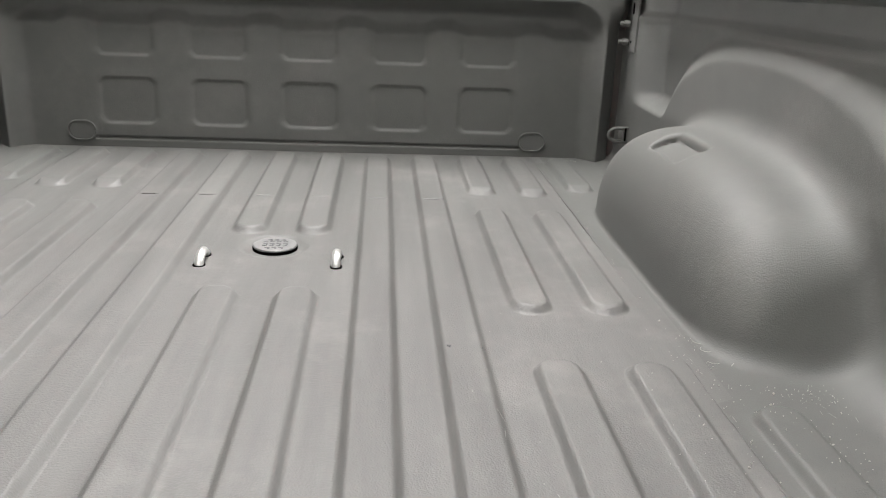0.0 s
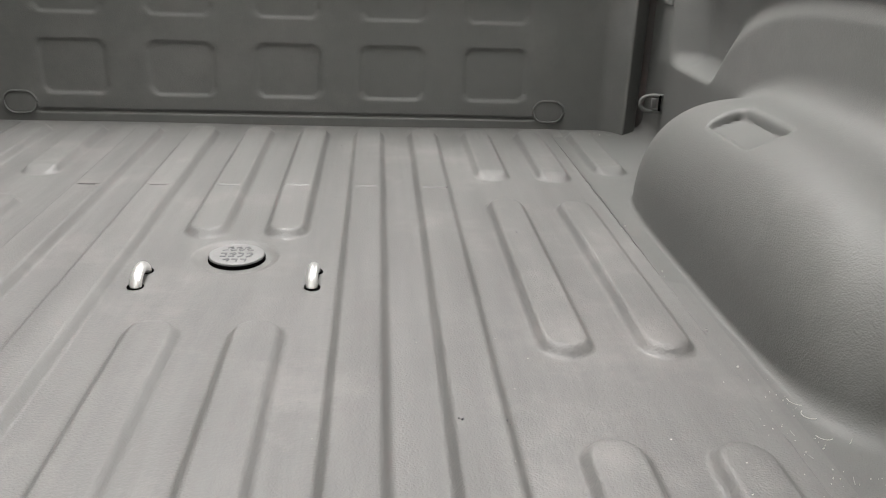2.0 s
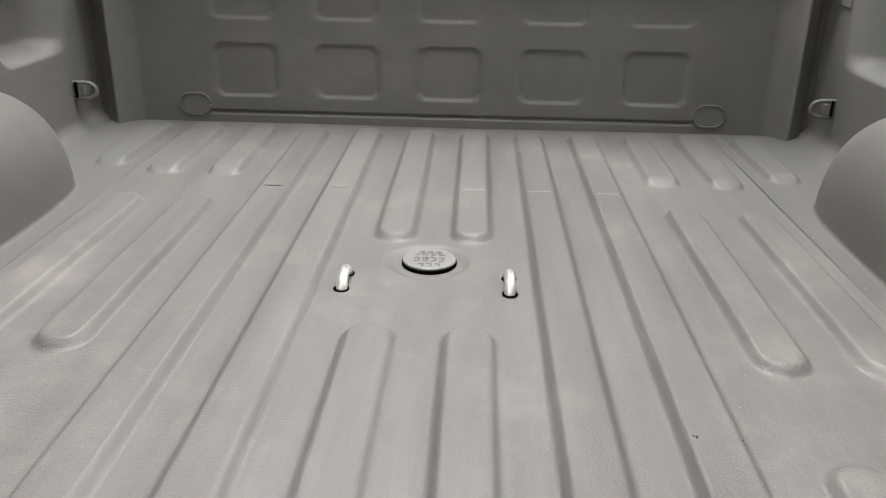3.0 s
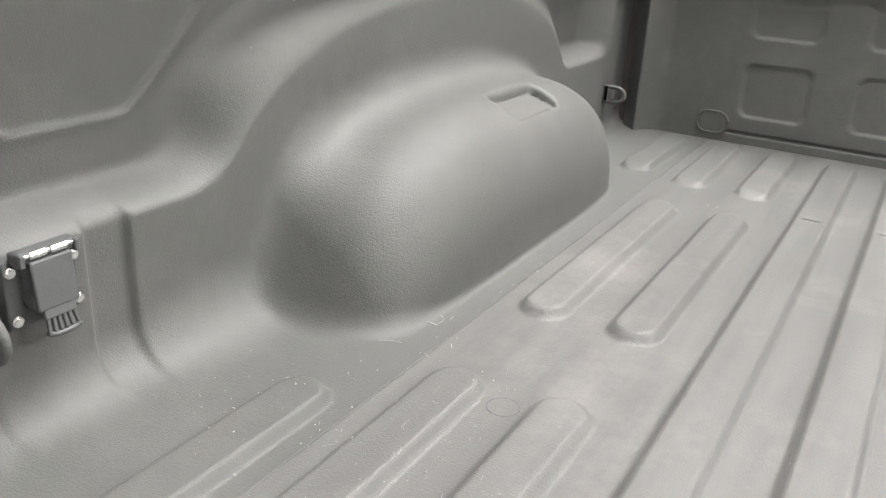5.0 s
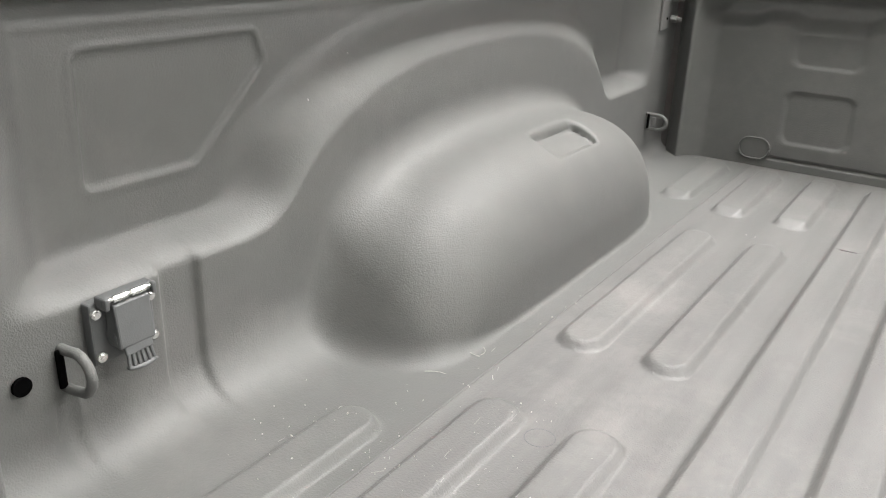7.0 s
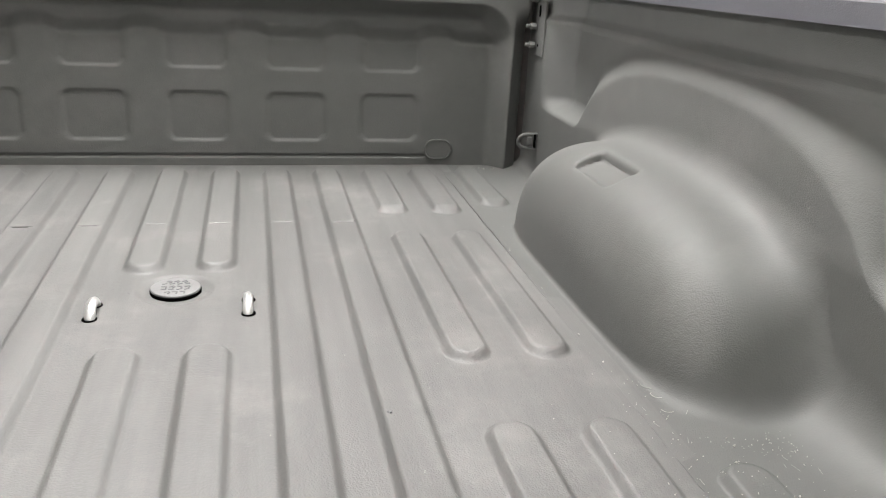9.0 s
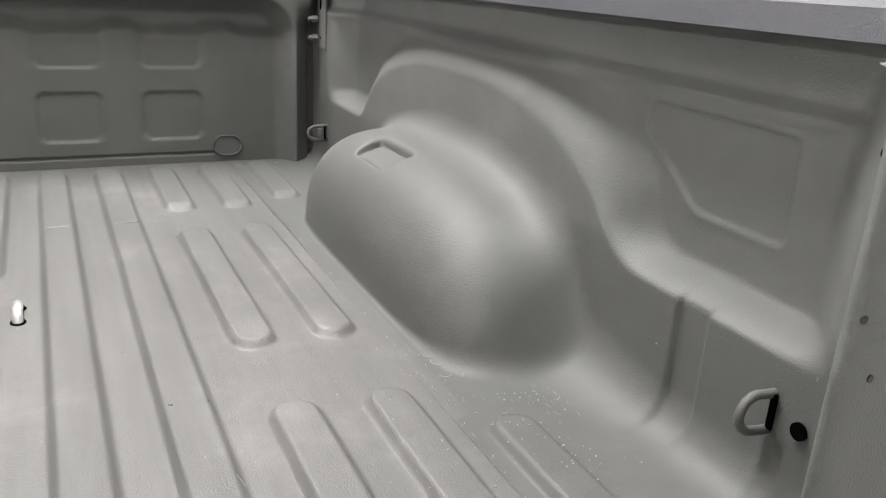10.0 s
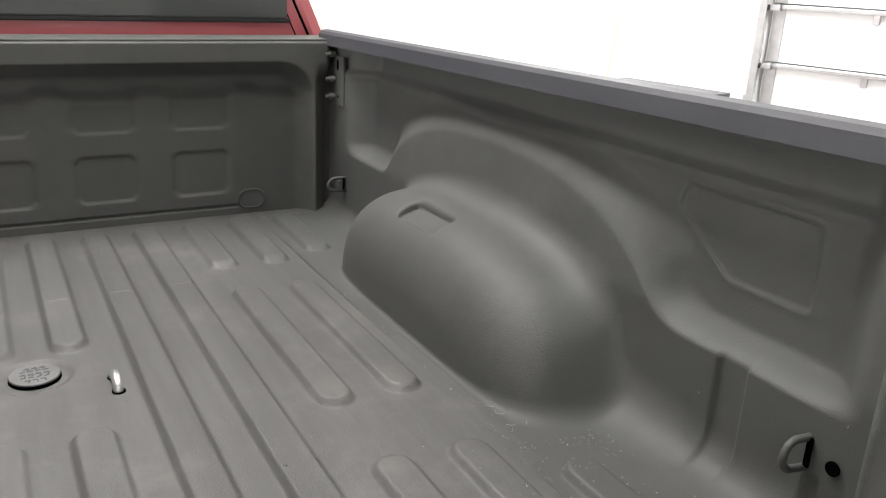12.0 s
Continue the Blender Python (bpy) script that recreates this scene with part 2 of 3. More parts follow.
def skin(f, xs, ys, zs):
    """The surface where f is zero, as verts and quads that face the side where f is positive."""
    X, Y, Z = np.meshgrid(xs, ys, zs, indexing="ij")
    V = f(X, Y, Z)
    nx, ny, nz = V.shape
    S = V > 0
    acc = np.zeros((nx - 1, ny - 1, nz - 1, 3))
    cnt = np.zeros((nx - 1, ny - 1, nz - 1))
    h = np.array([xs[1] - xs[0], ys[1] - ys[0], zs[1] - zs[0]])
    corners = list(np.ndindex(2, 2, 2))

    def sub(A, c):
        return A[c[0]:c[0] + nx - 1, c[1]:c[1] + ny - 1, c[2]:c[2] + nz - 1]
    for c in corners:
        for ax in range(3):
            if c[ax] == 0:
                d = list(c)
                d[ax] = 1
                a, b = sub(V, c), sub(V, d)
                hit = (a > 0) != (b > 0)
                t = np.where(hit, a / np.where(hit, a - b, 1), 0)
                for k in range(3):
                    acc[..., k] += np.where(hit, c[k] + (t if k == ax else 0), 0)
                cnt += hit
    live = cnt > 0
    idx = -np.ones(live.shape, int)
    idx[live] = np.arange(live.sum())
    base = np.stack(np.nonzero(live), 1)
    P = (base + acc[live] / cnt[live][:, None]) * h + np.array([xs[0], ys[0], zs[0]])
    for _ in range(3):
        e = 0.0008
        v = f(P[:, 0], P[:, 1], P[:, 2])
        g = np.stack([(f(*(P + e * np.eye(3)[k]).T) - f(*(P - e * np.eye(3)[k]).T)) / (2 * e) for k in range(3)], 1)
        step = -v[:, None] * g / np.maximum((g * g).sum(1), 0.05)[:, None]
        P += np.clip(step, -0.004, 0.004)
    quads = []
    for ax in range(3):
        o = [a for a in range(3) if a != ax]
        sl0, sl1 = [slice(None)] * 3, [slice(None)] * 3
        sl0[ax], sl1[ax] = slice(0, -1), slice(1, None)
        for a in o:
            sl0[a] = sl1[a] = slice(1, -1)
        A, B = S[tuple(sl0)], S[tuple(sl1)]
        for sign, hit in ((1, A & ~B), (-1, ~A & B)):
            p = np.stack(np.nonzero(hit), 1)
            for a in o:
                p[:, a] += 1
            q = []
            for da, db in ((0, 0), (1, 0), (1, 1), (0, 1)):
                r = p.copy()
                r[:, o[0]] -= da
                r[:, o[1]] -= db
                q.append(idx[r[:, 0], r[:, 1], r[:, 2]])
            q = np.stack(q, 1)
            if (sign > 0) != (ax == 1):
                q = q[:, ::-1]
            quads.append(q[(q >= 0).all(1)])
    return P, np.concatenate(quads)


# ---- the truck's bed: floor ----
truck = tagged(new("pickup_truck"), "red pickup truck, empty grey sprayed cargo bed", "pickup truck")
truck.location = (0, 0, GROUND)
IN = Matrix.Translation((0, 0, -GROUND))


def put(ob, under=None):
    """Hang a part modelled in the bed's own metres under the truck or under a part of it."""
    ob.parent = under or truck
    if under is None:
        ob.matrix_parent_inverse = IN
    return ob


REAR, FRONT = 0.23, 2.0
RIB, RIBW, RIBH = 0.115, 0.0262, 0.0118
# rib number: stretches from y to y
RIBS = {0: [(0.0, 1.030), (1.303, 1.942)], 1: [(0.0, 1.940)], 2: [(0.0, 1.940)],
        3: [(0.0, 0.790), (0.948, 1.476), (1.600, 1.940)], 4: [(0.0, 0.782), (0.946, 1.468), (1.597, 1.942)],
        5: [(0.0, 0.674), (1.636, 1.944)]}


def ribs(x, y):
    h = np.zeros_like(x)
    ax = np.abs(x)
    for k, spans in RIBS.items():
        cx = 0.0577 + RIB * k
        for a, b in spans:
            dy = np.maximum(np.maximum(a + 0.031 - y, y - b + 0.031), 0)
            d = np.hypot(ax - cx, dy)
            run = sstep(a - 0.01, a + 0.040, y) if a > 1.55 else 1.0
            h = np.maximum(h, run * sstep(RIBW + 0.0085, RIBW - 0.0045, d))
        if k < 4:
            # a short nick pressed across the rib
            h = h - 0.10 * sstep(0.020, 0.017, np.abs(ax - cx)) * sstep(0.0042, 0.0012, np.abs(y - 1.520))
    return RIBH * h


def floor_shape(U, V):
    Z = ribs(U, V)
    Z += 0.0012 * np.sin(U * 7.3 + 1) * np.sin(V * 5.1)
    # shallow dish round the hitch socket
    r = np.hypot(U + 0.002, V - 1.235)
    Z -= 0.0055 * sstep(0.062, 0.046, r)
    return U, V, Z


FLOOR_Y = np.concatenate([np.linspace(REAR, 1.505, 240), np.linspace(1.507, 1.533, 27), np.linspace(1.537, FRONT, 90)])
floor = put(grid_mesh("bed_floor", np.linspace(-0.60, 0.60, 420), FLOOR_Y, floor_shape, FLOOR_LINER, None,
                      label="ribbed grey bed floor, dusty and lightly scratched"))
put(part("floor_pan", box((1.66, 1.8, 0.02), (0, (REAR + FRONT) / 2, -0.022)), LINER))

for sx in (1, -1):
    put(part("floor_sill", box((0.26, 0.118, 0.02), (sx * 0.712, REAR + 0.058, -0.0075), 0.003), FLOOR_LINER))

for nx in (-0.288, -0.173, -0.058, 0.058, 0.288):
    line = box((0.027, 0.0022, 0.0012), (nx, 1.5185, RIBH - 0.0008), 0.0004)
    put(part("nick", line, RUST, None, "dark rusty nick across a floor rib"))
put(part("blanking_disc_rim", tube([(-0.459 + 0.0165 * math.cos(a), 0.747 + 0.0165 * math.sin(a), 0.0002) for a in np.linspace(0, 2 * math.pi, 33)], 0.0007, 6),
         SLATE, None, "faint round rim of a blanked hole", True))

# the lap seams where the sides lie on the floor sheet
random.seed(3)
for sx in (1, -1):
    put(part("floor_seam", tube([(sx * (0.5755 + random.gauss(0, 0.0004)), y, 0.0004 + float(ribs(np.array([0.5755]), np.array([y]))[0])
                                  + random.gauss(0, 0.0003)) for y in np.linspace(REAR + 0.01, 1.99, 150)], 0.0009, 6), FLOOR_LINER))

# ---- side walls with their wheel wells ----
def pressed_outline(top):
    return [(0.733, top), (0.740, top - 0.02), (0.640, 0.263), (0.520, 0.263), (0.524, top)]


TRI = pressed_outline(0.373)


def poly_distance(y, z, pts):
    d = np.full(y.shape, 1e9)
    inside = np.zeros(y.shape, bool)
    for (ay, az), (by, bz) in zip(pts, pts[1:] + pts[:1]):
        ey, ez = by - ay, bz - az
        t = np.clip(((y - ay) * ey + (z - az) * ez) / (ey * ey + ez * ez), 0, 1)
        d = np.minimum(d, np.hypot(y - ay - t * ey, z - az - t * ez))
        cross = ((az > z) != (bz > z)) & (y < (bz != az) * ((z - az) * ey / (ez if ez else 1e-9)) + ay)
        inside ^= cross
    return np.where(inside, -d, d)


SEAM, SEAM_Z = 0.010, 0.389            # how far the wall steps back under the rail, and where


def wall_x(y, z):
    zc = np.maximum(z, 0)
    g = (np.abs(y - 1.19) / 0.50) ** 2.5 + (zc / 0.333) ** 2.5
    arch = (g ** 0.4 - 1) * 0.38
    rear = np.maximum(z - 0.164, y - 0.95)
    front = np.maximum(z - 0.168, 1.45 - y)
    d = smin(smin(arch, rear, 0.04), front, 0.02)
    w = 0.036 + 0.046 * sstep(0.19, 0.30, z)
    x = 0.80 + 0.050 * sstep(0, 1, np.clip(d / w, 0, 1)) * sstep(1.90, 1.80, y) * sstep(0.385, 0.465, y) * sstep(-0.01, 0.02, d + 0.01)
    seam = SEAM_Z - 0.010 * (y - 0.47)
    x = x + 0.02 * np.maximum(z - 0.26, 0) - 0.002 * sstep(0.2, 0.3, z)
    x = x + SEAM * (sstep(seam - 0.002, seam + 0.016, z) - 0.20 * sstep(0.010, 0.003, np.abs(z - seam + 0.006))) * sstep(0.40, 0.47, y) * sstep(1.94, 1.90, y)
    x = x + 0.022 * sstep(0.405, 0.470, z) * sstep(1.25, 0.80, y) * sstep(0.40, 0.47, y)
    edge = poly_distance(y, z, TRI) - 0.013
    x = x + 0.003 * sstep(0.003, -0.007, edge) - 0.0022 * sstep(0.0065, 0.001, np.abs(edge))
    x = x + 0.007 * sstep(0.545, 0.552, y) * sstep(0.601, 0.592, y) * sstep(0.19, 0.165, z)
    x = x + 0.005 * sstep(0.416, 0.424, y) * sstep(0.446, 0.436, y) * sstep(0.085, 0.07, z)
    return np.minimum(x, 0.884)


def bow(d, length, n, cut):
    """Half of a squared arch, 0.213 high, that runs on straight below its end."""
    u = np.minimum(d / length, cut)
    h = 0.213 * (1 - u ** n) ** (1 / n)
    return h - np.maximum(d / length - cut, 0) * 0.213 * cut ** (n - 1) * (1 - cut ** n) ** (1 / n - 1)


POCKET_Z = 0.1745                          # floor of the pocket, at its inner edge


def side_shape(x, y, z):
    wall = (wall_x(y, z) - x) * 0.85
    ground = z - ribs(x, y) - 0.0004
    dy = y - 1.17
    ahead, behind = np.maximum(dy, 0), np.maximum(-dy, 0)
    top = z - np.where(dy > 0, bow(ahead, 0.42, 3.0, 0.97), bow(behind, 0.388, 2.6, 0.955))
    inner = 0.825 - x + 0.03 * z - np.where(dy > 0, bow(ahead, 0.405, 5.0, 0.985), bow(behind, 0.47, 4.0, 0.94))
    well = -smin(-top, -inner, 0.155)
    out = smin(ground, well, 0.007 + 0.022 * sstep(0.98, 0.76, y))
    out = smin(out, wall, 0.030 + 0.025 * sstep(1.5, 1.2, y) + 0.028 * sstep(0.95, 0.8, y) * sstep(0.54, 0.70, y))
    # the pocket on the wheel well
    px, py = np.abs(x - 0.692) - 0.012, np.abs(y - 1.236) - 0.060
    rim = np.hypot(np.maximum(px, 0), np.maximum(py, 0)) + np.minimum(np.maximum(px, py), 0) - 0.012
    q = np.maximum(rim, POCKET_Z + 0.33 * (x - 0.670) - 0.03 * (y - 1.236) - z)
    return -smin(-out, np.where(z > 0.1, q, 1.0), 0.011)


SX, SY, SZ = np.arange(0.5755, 0.895, 0.0045), np.arange(0.334, FRONT + 0.02, 0.0045), np.arange(-0.012, 0.488, 0.0045)
for sign in (1, -1):
    TRI, SEAM_Z = (pressed_outline(0.356), 0.391) if sign > 0 else (pressed_outline(0.373), 0.418)
    SP, SQ = skin(side_shape, SX, SY, SZ)
    SQ = SQ[(SP[SQ][:, :, 2] - 0.49 + 0.021 * (SP[SQ][:, :, 1] - 0.4)).max(1) < 0]     # up to the rail, no higher
    pts = SP * np.array([sign, 1, 1])
    ob = put(mesh_object("side_panel", pts.tolist(), (SQ if sign > 0 else SQ[:, ::-1]).tolist(), LINER, None,
                         "grey sprayed bed side with arched wheel well", True))
    ob.data.set_sharp_from_angle(angle=radians(52))


# ---- bulkhead ----


def bulk_shape(U, V):
    ax = np.abs(U)
    # a recess with sloping sides and a rounded upper corner, under a proud top beam
    cx, cz = ax - 0.648, V - 0.310
    inside = np.hypot(np.maximum(cx, 0), np.maximum(cz, 0)) + np.minimum(np.maximum(cx, cz), 0) - 0.090
    y = 1.957 + 0.043 * (1 - (1 - np.clip(-inside / 0.050, 0, 1)) ** 2)
    hollow = 0.318 + 0.014 * sstep(0.055, 0.095, np.abs((U + 0.003) / 0.2262 - np.round((U + 0.003) / 0.2262)) * 0.2262)
    y = y + 0.026 * sstep(hollow - 0.022, hollow + 0.018, V) * sstep(-0.002, -0.045, inside)
    y = y + 0.008 * sstep(0.445, 0.452, V)
    for c in (-2, -1, 0, 1, 2):
        dx = np.abs(U + 0.003 - 0.2262 * c)
        for z0, z1 in ((0.060, 0.177), (0.230, 0.345)):
            ex, ez = dx - 0.066, np.abs(V - (z0 + z1) / 2) - (z1 - z0) / 2 + 0.020
            edge = np.hypot(np.maximum(ex, 0), np.maximum(ez, 0)) + np.minimum(np.maximum(ex, ez), 0) - 0.020
            wide = 0.007 + 0.050 * sstep(0.050, 0.085, dx)
            y = y + (0.0050 if z0 < 0.2 else 0.0052 * sstep(0.33, 0.28, V)) * sstep(0.003, -wide, edge)
    # swage line above the foot, and the round pads at its ends
    y = y + 0.006 * sstep(0.0045, 0.002, np.abs(V - 0.0235)) * sstep(0.545, 0.535, ax)
    e = np.hypot(np.maximum(np.abs(ax - 0.575) - 0.010, 0), V - 0.041) - 0.024
    y = y - 0.0022 * sstep(0.0015, -0.002, e)
    y = y + 0.040 * np.clip((ax - 0.740) / 0.038, 0, 1) * sstep(0.40, 0.33, V) + 0.05 * sstep(0.777, 0.790, ax)
    return U, y, V


put(grid_mesh("front_panel", np.linspace(-0.81, 0.81, 420), np.linspace(-0.01, 0.452, 190), bulk_shape, LINER, None, flip=False,
              label="grey sprayed bulkhead with ten pressed rectangles"))
for sign in (-1, 1):
    put(part("corner_panel", box((0.110, 0.012, 0.462), (sign * 0.800, 2.054, 0.221), 0.003), LINER))
put(part("front_panel_top", box((1.60, 0.12, 0.006), (0, 2.022, 0.452), 0.002), LINER))

for sign in (1, -1):
    pts = []
    for k in range(33):
        a = 2 * math.pi * k / 32
        pts.append((sign * 0.575 + 0.010 * (1 if math.cos(a) > 0 else -1) + 0.024 * math.cos(a), 1.9975, 0.041 + 0.024 * math.sin(a)))
    put(part("plug_rim", tube(pts, 0.0022, 6), LINER, None, "oval blanking plug rim", True))

# ---- rails, posts, outer body ----
SLOPE = -0.021


def rail_z(y):
    return 0.473 + SLOPE * (y - 0.4)


RAILP = [(0.772, -0.001), (0.7735, 0.026), (0.780, 0.0335), (0.795, 0.0365), (0.93, 0.016), (0.955, 0.004), (0.960, -0.02), (0.945, -0.02),
         (0.935, 0.000), (0.90, 0.008), (0.80, 0.020), (0.782, 0.014), (0.780, -0.001)]
for sign in (1, -1):
    prof = [(sign * x, z) for x, z in RAILP]
    ys = np.linspace(0.235, 2.02, 14)
    put(part("rail_cap", extrude_profile(prof, [(y, 0, rail_z(y)) for y in ys]), RAIL, None, "dark grey plastic rail cap", False))
    put(part("rail_flange", extrude_profile([(sign * 0.80, 0.012), (sign * 0.86, 0.012), (sign * 0.86, 0.004), (sign * 0.80, 0.004)],
             [(y, 0, rail_z(y)) for y in (0.3, 1.99)]), LINER))
    # rear post
    bm = bmesh.new()
    outline = [(0.7045, 0.3195), (0.702, 0.3145), (0.7045, 0.3105), (0.712, 0.308), (0.74, 0.308), (0.78, 0.308), (0.82, 0.309), (0.845, 0.314),
               (0.857, 0.325), (0.862, 0.345), (0.862, 0.40), (0.83, 0.40), (0.82, 0.372), (0.718, 0.325)]
    levels = [(-0.06, 0.008), (0.05, 0.006), (0.25, 0.0), (0.43, 0.0), (0.452, 0.002), (0.461, 0.008), (0.464, 0.018)]
    rings = []
    for z, shrink in levels:
        rings.append([bm.verts.new((sign * (x - (max(x - 0.702, 0) * (0.9 * z - 0.02) if y < 0.37 else 0)), y + (shrink if z > 0.44 else 0), z)) for x, y in [((x if sign > 0 or x < 0.8 else x + 0.8 * (x - 0.8)), y) for x, y in outline]])
    n = len(outline)
    for r, s in zip(rings, rings[1:]):
        for k in range(n):
            bm.faces.new((r[k], r[(k + 1) % n], s[(k + 1) % n], s[k]))
    bm.faces.new(rings[0])
    bm.faces.new(rings[-1])
    bmesh.ops.recalc_face_normals(bm, faces=bm.faces)
    post = put(part("rear_post", bm, POST, None, "grey sprayed tailgate post with bolt holes", True))
    # The lower three are coated-over dents; dark discs paint the shade in them.
    for bx, bz, r, mat in ((0.722, 0.386, 0.0036, BLACK), (0.712, 0.279, 0.0034, RUBBER), (0.757, 0.257, 0.0034, RUBBER), (0.736, 0.225, 0.0034, RUBBER)):
        put(part("bolt_hole", cyl(r, 0.003, pose(sign * (bx + (0.027 if sign < 0 else 0)), 0.3085, bz - (0.006 if sign < 0 else 0), 90, 0, 0), 16), mat))
    # outer skin with the bare lamp opening
    skin_prof = [(0.915, 0.47), (0.93, 0.47), (0.965, 0.45), (0.985, 0.30), (0.99, 0.05), (0.98, -0.2), (0.965, -0.42), (0.95, -0.42),
                 (0.965, -0.2), (0.974, 0.05), (0.968, 0.29), (0.95, 0.435), (0.915, 0.455)]
    put(part("bed_side_skin", extrude_profile([(sign * x, z) for x, z in skin_prof], [(0.36, 0, -0.012), (2.02, 0, -0.047)]), RED, None,
             "glossy red outer bed side"))
    put(part("lamp_opening", box((0.095, 0.02, 0.86), (sign * 0.925, 0.415, 0.01), 0.004), RED, None, "red painted tail lamp opening"))

# ---- cab ----
CABY = 2.12
cab = new("cab")
put(cab)
cab["label"] = "red cab with dark rear window"
CABP = [(0.86, -0.40), (0.90, 0.10), (0.86, 0.42), (0.80, 0.56), (0.70, 0.86), (0.62, 0.95)]


def cab_section(y, inset):
    right = [(x - inset, z - (inset if z > 0.9 else 0)) for x, z in CABP]
    return [(x, y, z) for x, z in right] + [(-x, y, z) for x, z in right[::-1]]


bm = bmesh.new()
rings = [[bm.verts.new(p) for p in cab_section(y, i)] for y, i in ((CABY, 0.05), (CABY + 0.012, 0.02), (CABY + 0.05, 0.0), (3.3, 0.0), (4.0, 0.12))]
n = len(rings[0])
for r, s in zip(rings, rings[1:]):
    for k in range(n):
        bm.faces.new((r[k], r[(k + 1) % n], s[(k + 1) % n], s[k]))
bm.faces.new(rings[0])
bm.faces.new(rings[-1])
bmesh.ops.recalc_face_normals(bm, faces=bm.faces)
cab_body = put(part("cab_body", bm, RED, None, "glossy red cab shell"), cab)
put(part("rear_window", box((1.44, 0.012, 0.36), (0, CABY - 0.003, 0.673), 0.005), GLASS, None, "dark tinted rear window"), cab)
put(part("window_seal", box((1.46, 0.008, 0.012), (0, CABY - 0.003, 0.489), 0.003), RUBBER, None, "black rubber window seal"), cab)
for sign in (1, -1):
    put(part("panel_seam", tube([(sign * 0.722, CABY - 0.001, 0.505), (sign * 0.732, CABY - 0.001, 0.478), (sign * 0.743, CABY - 0.001, 0.455), (sign * 0.75, CABY - 0.001, 0.38)], 0.0016, 6),
             BLACK), cab)
    put(part("pillar_gap", tube([(sign * 0.715, CABY - 0.001, 0.62), (sign * 0.739, CABY - 0.001, 0.542), (sign * 0.752, CABY - 0.001, 0.512), (sign * 0.778, CABY - 0.001, 0.457),
                                 (sign * 0.80, CABY - 0.001, 0.40)], 0.0034, 6), BLACK, None, "black gap beside the rear pillar"), cab)
cab.matrix_parent_inverse = IN

put(part("hood", box((1.76, 1.36, 0.56), (0, 4.58, -0.16), 0.10, None, 4), RED, None, "glossy red hood"), cab)

for wy in (1.17, 4.6):
    for sign in (1, -1):
        wheel = part("wheel", cyl(0.40, 0.26, pose(sign * 0.84, wy, GROUND + 0.40, 0, 90, 0), 40, 0.03), RUBBER, None, "black tyre", False)
        put(wheel)
        put(part("rim", cyl(0.22, 0.27, pose(sign * 0.84, wy, GROUND + 0.40, 0, 90, 0), 32, 0.01), GALV, wheel), wheel)

# ---- shop ----


def shop_box(name, x0, x1, y0, y1, z0, z1, mat, label=""):
    ob = part(name, box((x1 - x0, y1 - y0, z1 - z0), ((x0 + x1) / 2, (y0 + y1) / 2, (z0 + z1) / 2)), mat)
    ob.matrix_world = SHOP
    return tagged(ob, label, "", "", "structure")


WX = 6.82
shop_box("floor", -15.2, WX + 0.2, -7.2, 11.2, GROUND - 0.2, GROUND, CONCRETE, "grey concrete shop floor")
# Ceiling out of view, added to bounce light into the bed.
shop_box("ceiling", -15.2, WX + 0.2, -7.2, 11.2, CEIL, CEIL + 0.2, CEILGREY, "pale grey shop ceiling, out of view")
DY0, DY1, DZ1 = -0.4, 3.435, 2.05          # the opening of the sectional door, along the wall
shop_box("wall_east", WX, WX + 0.2, DY1, 11.0, GROUND, CEIL, WHITE, "plain white shop wall")
shop_box("wall_east_rear", WX, WX + 0.2, -7.0, DY0, GROUND, CEIL, WHITE, "plain white shop wall")
shop_box("wall_east_lintel", WX, WX + 0.2, DY0, DY1, DZ1, CEIL, WHITE, "plain white shop wall")
# Unseen wall, set far out so the west lamp shines in low.
shop_box("unseen_wall_west", -15.2, -15.0, -7.0, 11.0, GROUND, CEIL, WHITE, "plain white shop wall")
shop_box("wall_north", -15.2, WX + 0.2, 11.0, 11.2, GROUND, CEIL, WHITE, "plain white shop wall")
shop_box("wall_south", -15.2, WX + 0.2, -7.2, -7.0, GROUND, CEIL, WHITE, "plain white shop wall")

# ---- sectional door in the east wall, with its track ----
door = tagged(new("sectional_door"), "closed white sectional overhead door with steel hinges", "garage door")
door.matrix_world = SHOP
SEC = 0.475
for k in range(6):
    z0 = GROUND + 0.026 + SEC * k
    part("door_panel", box((0.045, DY1 - DY0 - 0.05, SEC - 0.012), (WX + 0.05, (DY0 + DY1) / 2, z0 + SEC / 2), 0.006), DOORWHITE, door)
    part("stiffener", box((0.03, DY1 - DY0 - 0.10, 0.028), (WX + 0.012, (DY0 + DY1) / 2, z0 + SEC - 0.026), 0.004), GALV, door)
    part("end_stile", box((0.012, 0.10, SEC - 0.02), (WX + 0.02, DY1 - 0.095, z0 + SEC / 2), 0.002), GALV, door)
    for hy in (DY1 - 0.88, DY1 - 1.8, DY1 - 2.72):
        part("hinge", box((0.02, 0.05, 0.10), (WX + 0.008, hy, z0 + SEC - 0.06), 0.004), GALV, door)
    hinge = part("roller_hinge", box((0.05, 0.09, 0.05), (WX - 0.01, DY1 - 0.07, z0 + SEC - 0.03), 0.004), GALV, door)
    part("roller", cyl(0.022, 0.03, pose(WX - 0.035, DY1 - 0.012, z0 + SEC - 0.03, 90, 0, 0), 16, 0.003), RUBBER, hinge)
track = tagged(new("door_track"), "galvanised vertical track beside the overhead door", "door track")
track.matrix_world = SHOP
part("channel", box((0.06, 0.012, 3.0), (WX - 0.035, DY1 + 0.022, GROUND + 1.5), 0.003), GALV, track)
